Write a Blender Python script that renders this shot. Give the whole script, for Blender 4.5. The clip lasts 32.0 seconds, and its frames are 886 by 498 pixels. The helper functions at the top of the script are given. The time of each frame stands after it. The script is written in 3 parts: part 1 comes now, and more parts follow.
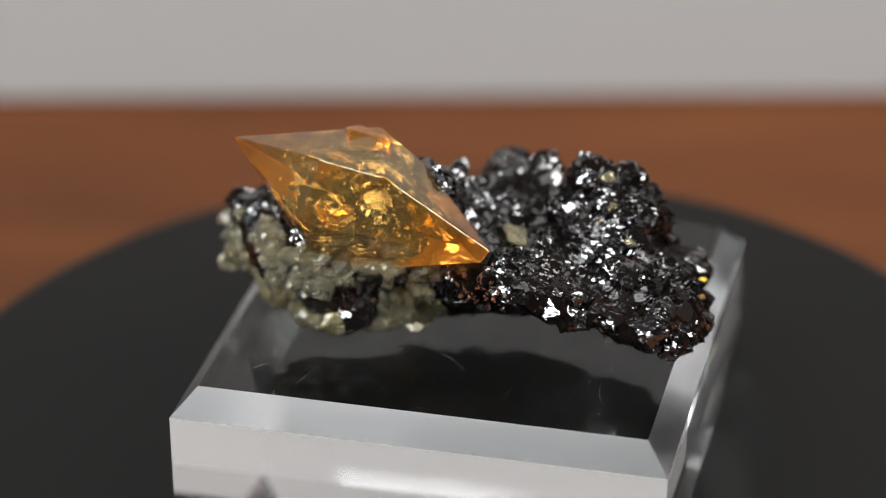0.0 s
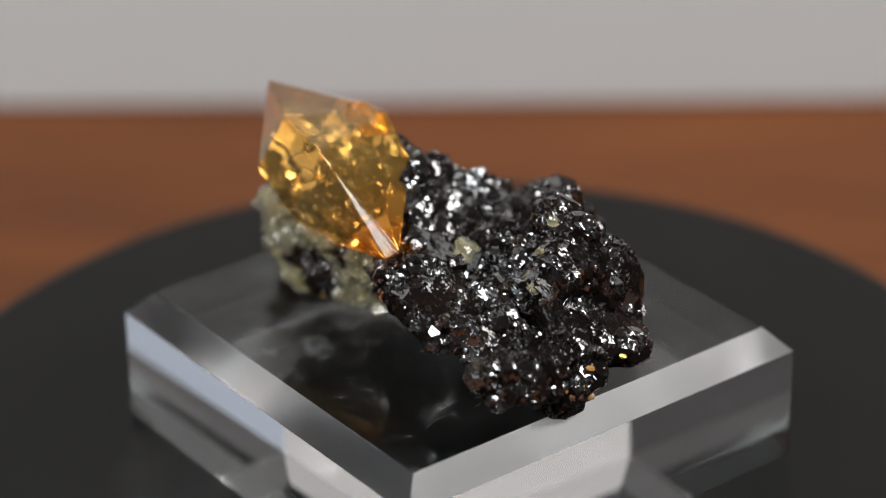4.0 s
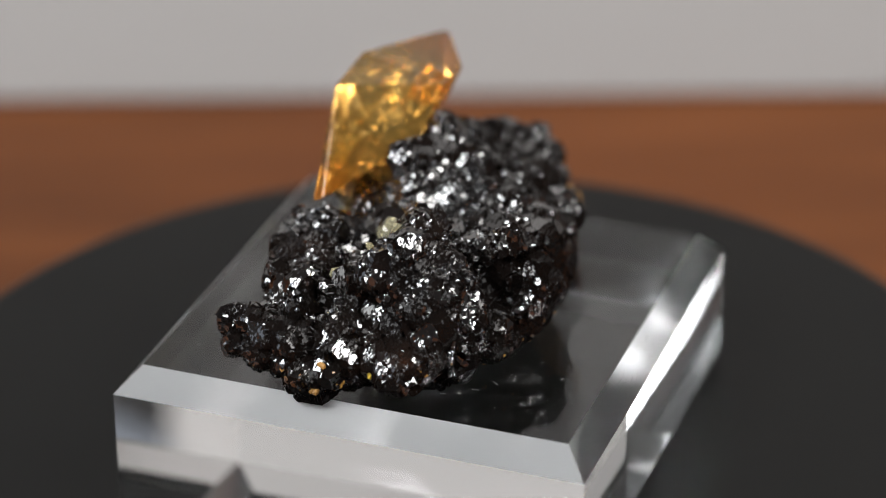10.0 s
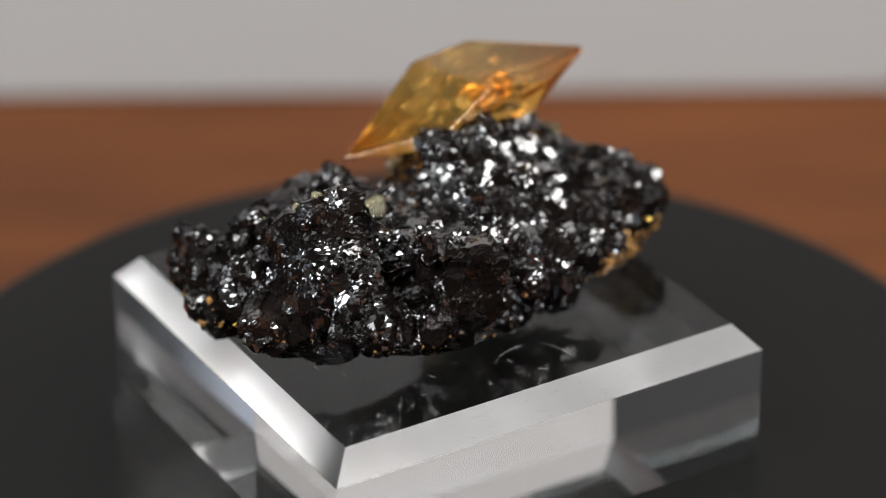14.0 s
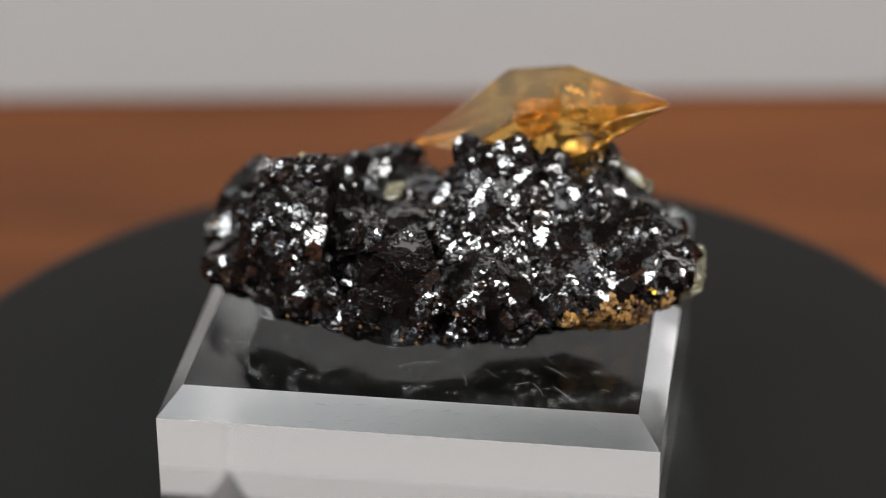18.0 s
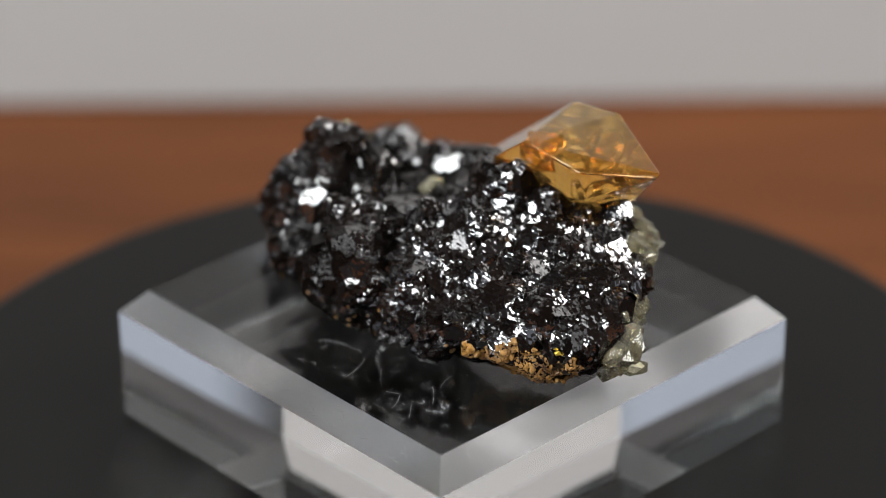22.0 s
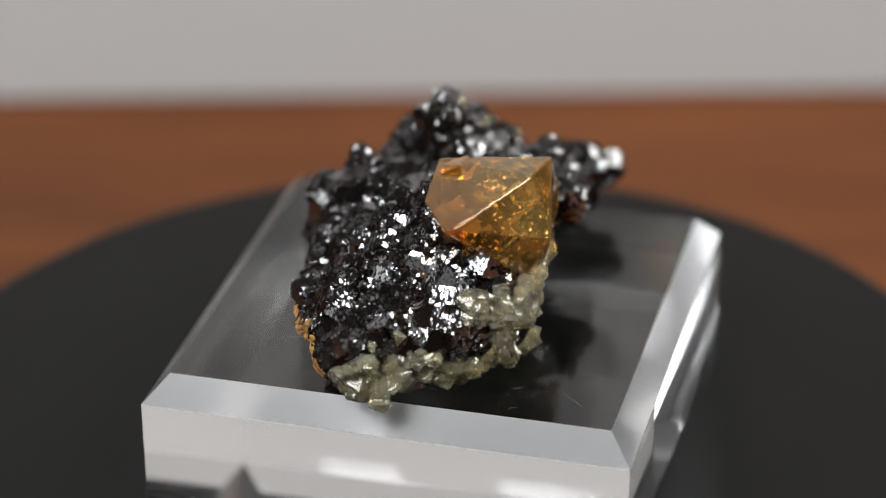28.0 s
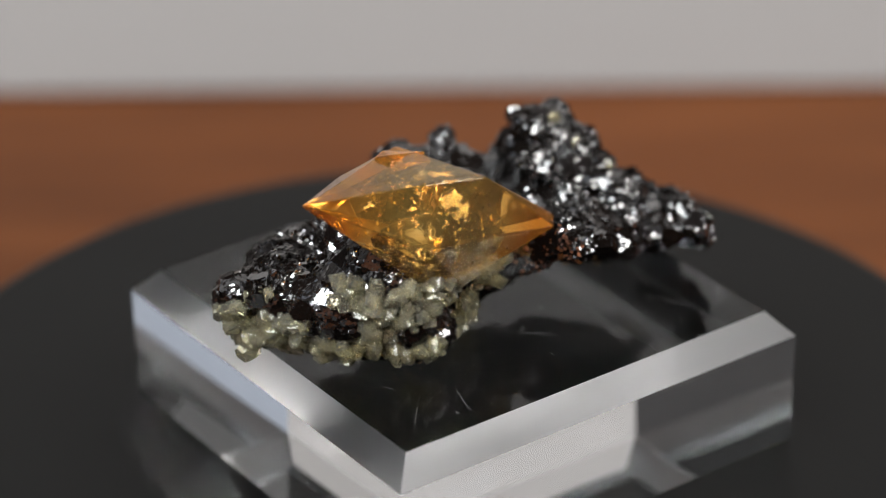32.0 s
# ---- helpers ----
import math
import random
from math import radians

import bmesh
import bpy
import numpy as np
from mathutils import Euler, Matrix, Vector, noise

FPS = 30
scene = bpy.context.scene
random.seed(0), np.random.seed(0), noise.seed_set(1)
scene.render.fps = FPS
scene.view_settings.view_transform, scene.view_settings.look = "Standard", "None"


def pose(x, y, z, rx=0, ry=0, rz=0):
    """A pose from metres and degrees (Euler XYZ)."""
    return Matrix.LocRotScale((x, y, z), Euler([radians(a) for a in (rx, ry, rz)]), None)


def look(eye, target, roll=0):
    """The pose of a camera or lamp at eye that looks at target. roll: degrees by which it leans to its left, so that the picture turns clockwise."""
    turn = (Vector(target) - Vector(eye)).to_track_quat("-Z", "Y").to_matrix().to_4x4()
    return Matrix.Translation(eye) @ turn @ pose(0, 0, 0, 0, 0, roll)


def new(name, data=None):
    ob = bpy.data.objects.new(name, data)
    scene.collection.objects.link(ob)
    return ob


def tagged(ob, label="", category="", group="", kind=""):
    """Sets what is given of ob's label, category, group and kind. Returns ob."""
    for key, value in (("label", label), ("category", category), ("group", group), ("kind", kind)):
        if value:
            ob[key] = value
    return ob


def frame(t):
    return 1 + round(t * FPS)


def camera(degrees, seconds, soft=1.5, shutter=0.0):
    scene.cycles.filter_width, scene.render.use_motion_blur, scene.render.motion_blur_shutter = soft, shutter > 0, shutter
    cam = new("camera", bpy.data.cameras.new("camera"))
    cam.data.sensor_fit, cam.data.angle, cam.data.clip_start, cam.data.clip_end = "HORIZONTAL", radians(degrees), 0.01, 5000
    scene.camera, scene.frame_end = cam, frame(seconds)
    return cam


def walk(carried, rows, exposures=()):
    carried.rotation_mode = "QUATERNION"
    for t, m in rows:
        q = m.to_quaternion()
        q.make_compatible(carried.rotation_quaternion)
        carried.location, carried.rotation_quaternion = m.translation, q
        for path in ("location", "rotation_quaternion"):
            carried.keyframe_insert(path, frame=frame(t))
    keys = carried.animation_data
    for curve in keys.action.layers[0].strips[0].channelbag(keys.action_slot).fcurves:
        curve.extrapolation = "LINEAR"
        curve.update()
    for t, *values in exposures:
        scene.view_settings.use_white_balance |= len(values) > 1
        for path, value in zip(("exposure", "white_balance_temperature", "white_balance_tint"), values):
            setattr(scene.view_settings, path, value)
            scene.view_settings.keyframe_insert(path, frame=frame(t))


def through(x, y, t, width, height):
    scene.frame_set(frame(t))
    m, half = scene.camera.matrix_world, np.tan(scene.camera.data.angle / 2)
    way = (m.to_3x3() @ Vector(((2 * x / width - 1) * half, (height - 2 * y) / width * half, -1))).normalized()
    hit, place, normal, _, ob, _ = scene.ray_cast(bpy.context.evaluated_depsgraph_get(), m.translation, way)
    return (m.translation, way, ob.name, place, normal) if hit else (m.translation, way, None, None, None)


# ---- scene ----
import itertools

U = 0.03            # half the width of the acrylic block, in metres
FOV = 17.769
EYE = (0.0, -10.383 * U, 5.885 * U)      # from the turntable's axis, at the height of the block's bevel foot
LEVEL = 0.0495      # height of that level over the table
PAN = [
    (0, 0.534, 28.118), (0.5, 0.557, 28.111), (1, 0.560, 28.090), (2, 0.487, 28.047), (3, 0.406, 28.005), 
    (4, 0.346, 27.990), (5, 0.295, 28.016), (6, 0.261, 28.012), (7, 0.258, 28.002), (8, 0.182, 28.014), 
    (9, 0.091, 28.087), (10, 0.037, 28.138), (11, -0.040, 28.155), (12, -0.105, 28.182), (13, -0.105, 28.190), 
    (14, -0.029, 28.205), (15, 0.019, 28.200), (16, 0.029, 28.167), (17, 0.049, 28.142), (18, 0.089, 28.140), 
    (19, 0.109, 28.117), (20, 0.157, 28.067), (21, 0.127, 28.070), (22, 0.097, 28.046), (23, 0.052, 28.024), 
    (24, 0.035, 28.039), (25, -0.030, 28.025), (26, -0.093, 28.036), (27, -0.165, 28.092), (28, -0.257, 28.152), 
    (29, -0.193, 28.203), (30, -0.159, 28.258), (31, -0.057, 28.290), (32, 0.032, 28.284),
]
SPIN_START, SPIN_RATE = -13.453, -9.7117      # degrees, degrees a second
CLIP = 32.0

cam = camera(FOV, CLIP, soft=0.7)
cam.data.dof.use_dof = True
cam.data.dof.focus_distance = 0.334
cam.data.dof.aperture_fstop = 10.5


def aim(yaw, dip):
    eye = Vector((EYE[0], EYE[1], EYE[2] + LEVEL))
    way = Vector((-math.sin(radians(yaw)) * math.cos(radians(dip)),
                  math.cos(radians(yaw)) * math.cos(radians(dip)), -math.sin(radians(dip))))
    return look(eye, eye + way, -0.556)


walk(cam, [(t, aim(yaw, dip)) for t, yaw, dip in PAN])

# ---- light ----
world = bpy.data.worlds.new("world")
scene.world = world
world.use_nodes = True
sky = world.node_tree.nodes.new("ShaderNodeTexSky")
sky.air_density, sky.dust_density, sky.ozone_density = 0.7, 2.5, 0.5
sky.sky_type, sky.sun_disc, sky.sun_elevation, sky.sun_rotation = "NISHITA", False, radians(35), radians(180)
cloud = world.node_tree.nodes.new("ShaderNodeMix")
cloud.data_type = "RGBA"
cloud.inputs[0].default_value = 0.65
cloud.inputs[7].default_value = (4.3, 4.5, 4.8, 1)
world.node_tree.links.new(sky.outputs[0], cloud.inputs[6])
world.node_tree.links.new(cloud.outputs[2], world.node_tree.nodes["Background"].inputs[0])
world.node_tree.nodes["Background"].inputs[1].default_value = 0.13


def area(name, m, width, depth, watts, colour):
    data = bpy.data.lights.new(name, "AREA")
    data.shape, data.size, data.size_y, data.energy, data.color = "RECTANGLE", width, depth, watts, colour
    ob = new(name, data)
    ob.matrix_world = m
    return ob


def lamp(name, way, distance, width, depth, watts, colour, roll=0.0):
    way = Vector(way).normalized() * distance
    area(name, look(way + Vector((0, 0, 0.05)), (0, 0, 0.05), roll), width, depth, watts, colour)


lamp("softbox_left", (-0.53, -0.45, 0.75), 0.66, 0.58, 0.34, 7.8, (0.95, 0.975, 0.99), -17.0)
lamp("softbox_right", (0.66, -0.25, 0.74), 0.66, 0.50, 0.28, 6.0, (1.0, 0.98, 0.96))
scene.view_settings.exposure = 0.0
scene.cycles.max_bounces = scene.cycles.transmission_bounces = scene.cycles.glossy_bounces = 96


# ---- materials ----
def material(name, rough=0.5, metal=0.0, ior=1.5, through=0.0):
    mat = bpy.data.materials.new(name)
    mat.use_nodes = True
    b = mat.node_tree.nodes["Principled BSDF"]
    b.inputs["Roughness"].default_value, b.inputs["Metallic"].default_value = rough, metal
    b.inputs["IOR"].default_value, b.inputs["Transmission Weight"].default_value = ior, through
    return mat, mat.node_tree, b


def node(tree, kind, **values):
    n = tree.nodes.new(kind)
    for key, value in values.items():
        n.inputs[key.replace("_", " ")].default_value = value
    return n


def ramp(tree, source, *stops):
    r = tree.nodes.new("ShaderNodeValToRGB")
    e = r.color_ramp.elements
    while len(e) < len(stops):
        e.new(0.5)
    for k, (at, colour) in enumerate(stops):
        e[k].position, e[k].color = at, (*colour, 1)
    tree.links.new(source, r.inputs[0])
    return r.outputs[0]


def coords(tree, scale=(1, 1, 1)):
    c, m = tree.nodes.new("ShaderNodeTexCoord"), tree.nodes.new("ShaderNodeMapping")
    m.inputs["Scale"].default_value = scale
    tree.links.new(c.outputs["Object"], m.inputs["Vector"])
    return m.outputs[0]


def noise_of(tree, at, scale, detail=4.0, rough=0.55):
    n = node(tree, "ShaderNodeTexNoise", Scale=scale, Detail=detail, Roughness=rough)
    tree.links.new(at, n.inputs["Vector"])
    return n.outputs["Fac"]


def bump(tree, b, height, strength, distance):
    n = node(tree, "ShaderNodeBump", Strength=strength, Distance=distance)
    tree.links.new(height, n.inputs["Height"])
    tree.links.new(n.outputs[0], b.inputs["Normal"])


def wood():
    mat, tree, b = material("varnished_wood", 0.6)
    b.inputs["Specular IOR Level"].default_value = 0.25
    at = coords(tree, (1.0, 9.0, 9.0))
    grain = noise_of(tree, at, 9.0, 8.0, 0.62)
    broad = noise_of(tree, coords(tree, (1.2, 3.0, 3.0)), 3.0, 3.0)
    mix = node(tree, "ShaderNodeMath")
    mix.operation = "ADD"
    half = node(tree, "ShaderNodeMath")
    half.operation, half.inputs[1].default_value = "MULTIPLY", 0.5
    tree.links.new(grain, mix.inputs[0])
    tree.links.new(broad, mix.inputs[1])
    tree.links.new(mix.outputs[0], half.inputs[0])
    tree.links.new(ramp(tree, half.outputs[0], (0.33, (0.046, 0.0134, 0.0034)), (0.5, (0.096, 0.0288, 0.0068)), (0.68, (0.142, 0.0445, 0.0108))), b.inputs["Base Color"])
    bump(tree, b, grain, 0.15, 0.0006)
    return mat


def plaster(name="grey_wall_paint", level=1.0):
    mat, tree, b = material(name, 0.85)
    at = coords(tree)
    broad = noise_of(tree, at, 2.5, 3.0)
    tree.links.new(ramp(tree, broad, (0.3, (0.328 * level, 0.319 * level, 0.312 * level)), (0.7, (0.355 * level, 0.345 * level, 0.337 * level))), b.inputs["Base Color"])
    bump(tree, b, noise_of(tree, at, 160.0, 5.0), 0.2, 0.0008)
    return mat


def matt_black():
    mat, tree, b = material("satin_black_coating", 0.46)
    b.inputs["Specular IOR Level"].default_value = 0.20
    at = coords(tree)
    tree.links.new(ramp(tree, noise_of(tree, at, 60.0, 6.0), (0.3, (0.0018, 0.0018, 0.0016)), (0.7, (0.0027, 0.0027, 0.0024))), b.inputs["Base Color"])
    bump(tree, b, noise_of(tree, at, 1800.0, 2.0), 0.1, 0.0001)
    return mat


def acrylic(name="clear_acrylic", lo=0.0, hi=0.08):
    mat, tree, b = material(name, lo, 0.0, 1.49, 1.0)
    b.inputs["Base Color"].default_value = (0.985, 0.99, 0.99, 1)
    at = coords(tree)
    haze = ramp(tree, noise_of(tree, at, 90.0, 6.0, 0.7), (0.45, (lo,) * 3), (0.85, (hi,) * 3))
    tree.links.new(haze, b.inputs["Roughness"])
    return mat


def tilted(tree, at, scale, amount):
    """One random tilt for each small crystal face of a mosaic."""
    v = node(tree, "ShaderNodeTexVoronoi", Scale=scale)
    tree.links.new(at, v.inputs["Vector"])
    centre = node(tree, "ShaderNodeVectorMath")
    centre.operation, centre.inputs[1].default_value = "SUBTRACT", (0.5, 0.5, 0.5)
    tree.links.new(v.outputs["Color"], centre.inputs[0])
    size = node(tree, "ShaderNodeVectorMath")
    size.operation, size.inputs[1].default_value = "MULTIPLY", (amount, amount, amount)
    tree.links.new(centre.outputs[0], size.inputs[0])
    return size.outputs[0]


def sphalerite(name, lo, hi, rust, value, tilts, rough=0.05):
    """Black resinous crystal; value names what sets one face's gloss apart from the next."""
    mat, tree, b = material(name, rough, 0.0, 2.2)
    at = coords(tree)
    patch = noise_of(tree, at, 120.0, 4.0)
    tree.links.new(ramp(tree, patch, (0.35, lo), (0.60, tuple(0.5 * (a + c) for a, c in zip(lo, hi))), (0.70, hi), (0.82, rust)), b.inputs["Base Color"])
    whole = tree.nodes.new("ShaderNodeNewGeometry")
    island, whole = whole.outputs["Random Per Island"], whole.outputs["Normal"]
    long = coords(tree, (0.5, 1.25, 1.0))
    for scale, amount in tilts:
        tilt = tilted(tree, long, scale, amount)
        turn = tree.nodes.new("ShaderNodeVectorTransform")
        turn.vector_type, turn.convert_from, turn.convert_to = "VECTOR", "OBJECT", "WORLD"
        tree.links.new(tilt, turn.inputs[0])
        add = tree.nodes.new("ShaderNodeVectorMath")
        tree.links.new(whole, add.inputs[0])
        tree.links.new(turn.outputs[0], add.inputs[1])
        whole = add.outputs[0]
    unit = tree.nodes.new("ShaderNodeVectorMath")
    unit.operation = "NORMALIZE"
    tree.links.new(whole, unit.inputs[0])
    tree.links.new(unit.outputs[0], b.inputs["Normal"])
    if value == "gloss":
        read = tree.nodes.new("ShaderNodeAttribute")
        read.attribute_name = "gloss"
        island = read.outputs["Fac"]
    tree.links.new(ramp(tree, island, (0.20, (rough * 4.0,) * 3), (0.42, (rough * 2.4,) * 3), (0.58, (rough * 2.2,) * 3)), b.inputs["Roughness"])
    tree.links.new(ramp(tree, island, (0.22, (0.03,) * 3), (0.42, (0.13,) * 3), (0.58, (0.80,) * 3)), b.inputs["Specular IOR Level"])
    return mat


def calcite(name, deep, pale, clear, rough, grain=0.15, spots=70.0):
    mat, tree, b = material(name, rough, 0.0, 1.49, clear)
    at = coords(tree)
    tree.links.new(ramp(tree, noise_of(tree, at, 150.0, 4.0), (0.40, (rough * 0.3,) * 3), (0.70, (rough * 2.0,) * 3)), b.inputs["Roughness"])
    tree.links.new(ramp(tree, noise_of(tree, at, spots, 5.0, 0.6), (0.34, deep), (0.62, pale)), b.inputs["Base Color"])
    bump(tree, b, noise_of(tree, at, 230.0, 5.0), grain, 0.0008)
    return mat


# The wall grey darkened for the unseen walls, standing in for a dim room.
DIM = plaster("dim_room_grey", 0.7)
WOOD, PLASTER, BLACK, ACRYLIC = wood(), plaster(), matt_black(), acrylic()
SCUFFED = acrylic("finely_scratched_acrylic", 0.30, 0.38)
DARK = sphalerite("black_sphalerite", (0.0028, 0.0022, 0.0020), (0.0075, 0.0045, 0.0034), (0.036, 0.012, 0.005), "gloss", ((3500.0, 0.32), (1300.0, 0.10)))
DRUSE = sphalerite("black_crystal_crust", (0.0028, 0.0022, 0.0020), (0.0070, 0.0043, 0.0033), (0.030, 0.010, 0.005), "island", ((3600.0, 0.16), (1500.0, 0.06)))
AMBER = calcite("amber_calcite", (0.79, 0.33, 0.035), (0.93, 0.59, 0.16), 0.935, 0.06, 0.04)


def zoned(mat, middle):
    """Colour zoning of the crystal: honey yellow at heart, deep orange towards both tips."""
    tree, b = mat.node_tree, mat.node_tree.nodes["Principled BSDF"]
    at = coords(tree)
    away = node(tree, "ShaderNodeVectorMath")
    away.operation, away.inputs[1].default_value = "DISTANCE", middle
    tree.links.new(at, away.inputs[0])
    scaled = node(tree, "ShaderNodeMath")
    scaled.operation, scaled.inputs[1].default_value = "MULTIPLY", 42.0
    tree.links.new(away.outputs["Value"], scaled.inputs[0])
    mixed = node(tree, "ShaderNodeMath")
    mixed.operation = "MULTIPLY_ADD"
    tree.links.new(noise_of(tree, at, 110.0, 5.0, 0.65), mixed.inputs[0])
    mixed.inputs[1].default_value = 0.5
    tree.links.new(scaled.outputs[0], mixed.inputs[2])
    tree.links.new(ramp(tree, mixed.outputs[0], (0.33, (0.955, 0.72, 0.29)), (0.60, (0.92, 0.53, 0.125)), (0.88, (0.825, 0.31, 0.035))), b.inputs["Base Color"])

PALE = calcite("pale_yellow_calcite", (0.92, 0.84, 0.54), (0.985, 0.955, 0.77), 0.935, 0.03, 0.05)
GRAINS = calcite("pale_calcite_grains", (0.85, 0.76, 0.44), (0.97, 0.93, 0.72), 0.92, 0.05, 0.10)
CREAM = calcite("cream_calcite", (0.78, 0.68, 0.36), (0.95, 0.91, 0.68), 0.86, 0.05, 0.35)
RUST = calcite("rusty_crust", (0.040, 0.011, 0.004), (0.21, 0.065, 0.016), 0.0, 0.4, 0.2, 330.0)
OCHRE = calcite("ochre_crust", (0.045, 0.016, 0.006), (0.38, 0.20, 0.05), 0.0, 0.45, 0.2, 330.0)


# ---- mesh helpers ----
def finish(bm, name, mat, smooth=False):
    me = bpy.data.meshes.new(name)
    bmesh.ops.recalc_face_normals(bm, faces=bm.faces)
    bm.to_mesh(me)
    bm.free()
    me.materials.append(mat)
    for poly in me.polygons:
        poly.use_smooth = smooth
    return me


def part(name, bm, mat, parent, label="", smooth=False):
    ob = new(name, finish(bm, name, mat, smooth))
    ob.parent = parent
    return tagged(ob, label)


def box(x0, x1, y0, y1, z0, z1, bevel=0.0):
    bm = bmesh.new()
    bmesh.ops.create_cube(bm, size=1)
    for v in bm.verts:
        v.co = Vector((x0 + (v.co.x + 0.5) * (x1 - x0), y0 + (v.co.y + 0.5) * (y1 - y0), z0 + (v.co.z + 0.5) * (z1 - z0)))
    if bevel:
        bmesh.ops.bevel(bm, geom=bm.edges[:], offset=bevel, segments=3, affect="EDGES", profile=0.6)
    return bm


def lathe(profile, steps=160):
    """A closed body of revolution from (radius, height) pairs, bottom to top."""
    bm = bmesh.new()
    rings = [[bm.verts.new((r * math.cos(2 * math.pi * k / steps), r * math.sin(2 * math.pi * k / steps), z)) for k in range(steps)] for r, z in profile]
    for a, b in zip(rings, rings[1:]):
        for k in range(steps):
            bm.faces.new((a[k], a[(k + 1) % steps], b[(k + 1) % steps], b[k]))
    bm.faces.new(rings[0][::-1])
    bm.faces.new(rings[-1])
    return bm


# ---- the room ----
DISC_TOP = LEVEL - 0.50 * U
WALL_Y = 5.70 * U
table = tagged(new("table"), "reddish-brown varnished wooden table in front of a grey wall piece", "table")
part("tabletop", box(-0.75, 0.75, -0.62, 0.40, -0.03, 0.0, 0.001), WOOD, table)
for x in (-0.69, 0.63):
    for y in (-0.56, 0.30):
        part("leg", box(x, x + 0.06, y, y + 0.06, -0.75, -0.031), WOOD, table)


def structure(name, bm, mat, label):
    return tagged(new(name, finish(bm, name, mat)), label, kind="structure")


# The grey wall, cut to a narrow board so the block's sides stay dark.
structure("backdrop", box(-0.14, 0.14, WALL_Y, WALL_Y + 0.004, 0.0005, 0.36, 0.0008), PLASTER, "light grey wall behind the table, made as a narrow upright board")
BACK = 0.75


SKY_GAP_Z0, SKY_GAP_Z1 = 0.38, 1.20
LIGHT_X, LIGHT_Z0, LIGHT_Z1 = 1.05, 0.72, 1.45      # made-up opening in the unseen back wall, to brighten the block's edges


def walls_of(name, boxes, label):
    """One wall of several pieces round its opening."""
    bm = bmesh.new()
    for limits in boxes:
        extra = box(*limits)
        me = bpy.data.meshes.new("piece")
        extra.to_mesh(me)
        extra.free()
        bm.from_mesh(me)
        bpy.data.meshes.remove(me)
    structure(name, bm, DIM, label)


def sky_gap_wall(name, x0, x1, y0, y1):
    """An unseen side wall, its opening y0 to y1 added to light the block."""
    walls_of(name, ((x0, x1, -1.6, y0, -0.75, 1.6), (x0, x1, y1, BACK, -0.75, 1.6), (x0, x1, y0, y1, -0.75, SKY_GAP_Z0),
                    (x0, x1, y0, y1, SKY_GAP_Z1, 1.6)), "unseen wall of darkened grey with an opening added to let sky in")


walls_of("wall_back", ((-1.3, -LIGHT_X, BACK, BACK + 0.1, -0.75, 1.6), (LIGHT_X, 1.3, BACK, BACK + 0.1, -0.75, 1.6), (-LIGHT_X, LIGHT_X, BACK, BACK + 0.1, -0.75, LIGHT_Z0),
                       (-LIGHT_X, LIGHT_X, BACK, BACK + 0.1, LIGHT_Z1, 1.6)), "unseen wall of darkened grey with a high opening added for light")
sky_gap_wall("wall_right", 1.2, 1.3, -0.85, -0.15)
sky_gap_wall("wall_left", -1.3, -1.2, -1.45, 0.06)
structure("wall_front", box(-1.3, 1.3, -1.7, -1.6, -0.75, 1.6), DIM, "unseen wall, its grey darkened to stand for a dim room")
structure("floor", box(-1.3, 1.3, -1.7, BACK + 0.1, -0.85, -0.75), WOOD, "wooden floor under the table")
structure("ceiling", box(-1.3, 1.3, -1.7, BACK + 0.1, 1.6, 1.7), DIM, "unseen ceiling, its grey darkened to stand for a dim room")

# ---- the turntable ----
turntable = tagged(new("turntable"), "round matt black motorised turntable on the wooden table", "turntable")
R = 2.40 * U
part("base", lathe([(R * 0.80, 0.0), (R * 0.84, 0.001), (R * 0.86, 0.004), (R * 0.84, DISC_TOP - 0.009)]), BLACK, turntable, "black plastic base", True)
platter = part("platter", lathe([(R - 0.003, DISC_TOP - 0.0085), (R - 0.0008, DISC_TOP - 0.0078), (R, DISC_TOP - 0.006), (R, DISC_TOP - 0.0016),
                                 (R - 0.0005, DISC_TOP - 0.0005), (R - 0.0016, DISC_TOP)]), BLACK, turntable, "flat matt black rotating disc")

# ---- the acrylic block ----
BX, BY = 0.034 * U, -0.0483 * U
block = tagged(new("display_block"), "square clear acrylic block with sloped top edges and fine scratches", "display block")


def bevelled_block():
    """A square slab with sloped top edges."""
    bm = bmesh.new()
    hx, hy, w = U, 0.9944 * U, 0.0944 * U
    levels = ((hx, hy, 0.0), (hx, hy, 0.50 * U), (hx - w, hy - w, 0.6063 * U))
    rings = [[bm.verts.new((sx * x, sy * y, z)) for sx, sy in ((-1, -1), (1, -1), (1, 1), (-1, 1))] for x, y, z in levels]
    for a, b in zip(rings, rings[1:]):
        for k in range(4):
            bm.faces.new((a[k], a[(k + 1) % 4], b[(k + 1) % 4], b[k]))
    bm.faces.new(rings[0][::-1])
    bm.faces.new(rings[-1])
    return bm


body = part("body", bevelled_block(), ACRYLIC, block)
body.data.materials.append(SCUFFED)
for poly in body.data.polygons:
    poly.material_index = 1 if 0.3 < poly.normal.z < 0.95 else 0      # the sloped edges are sanded finer than the rest

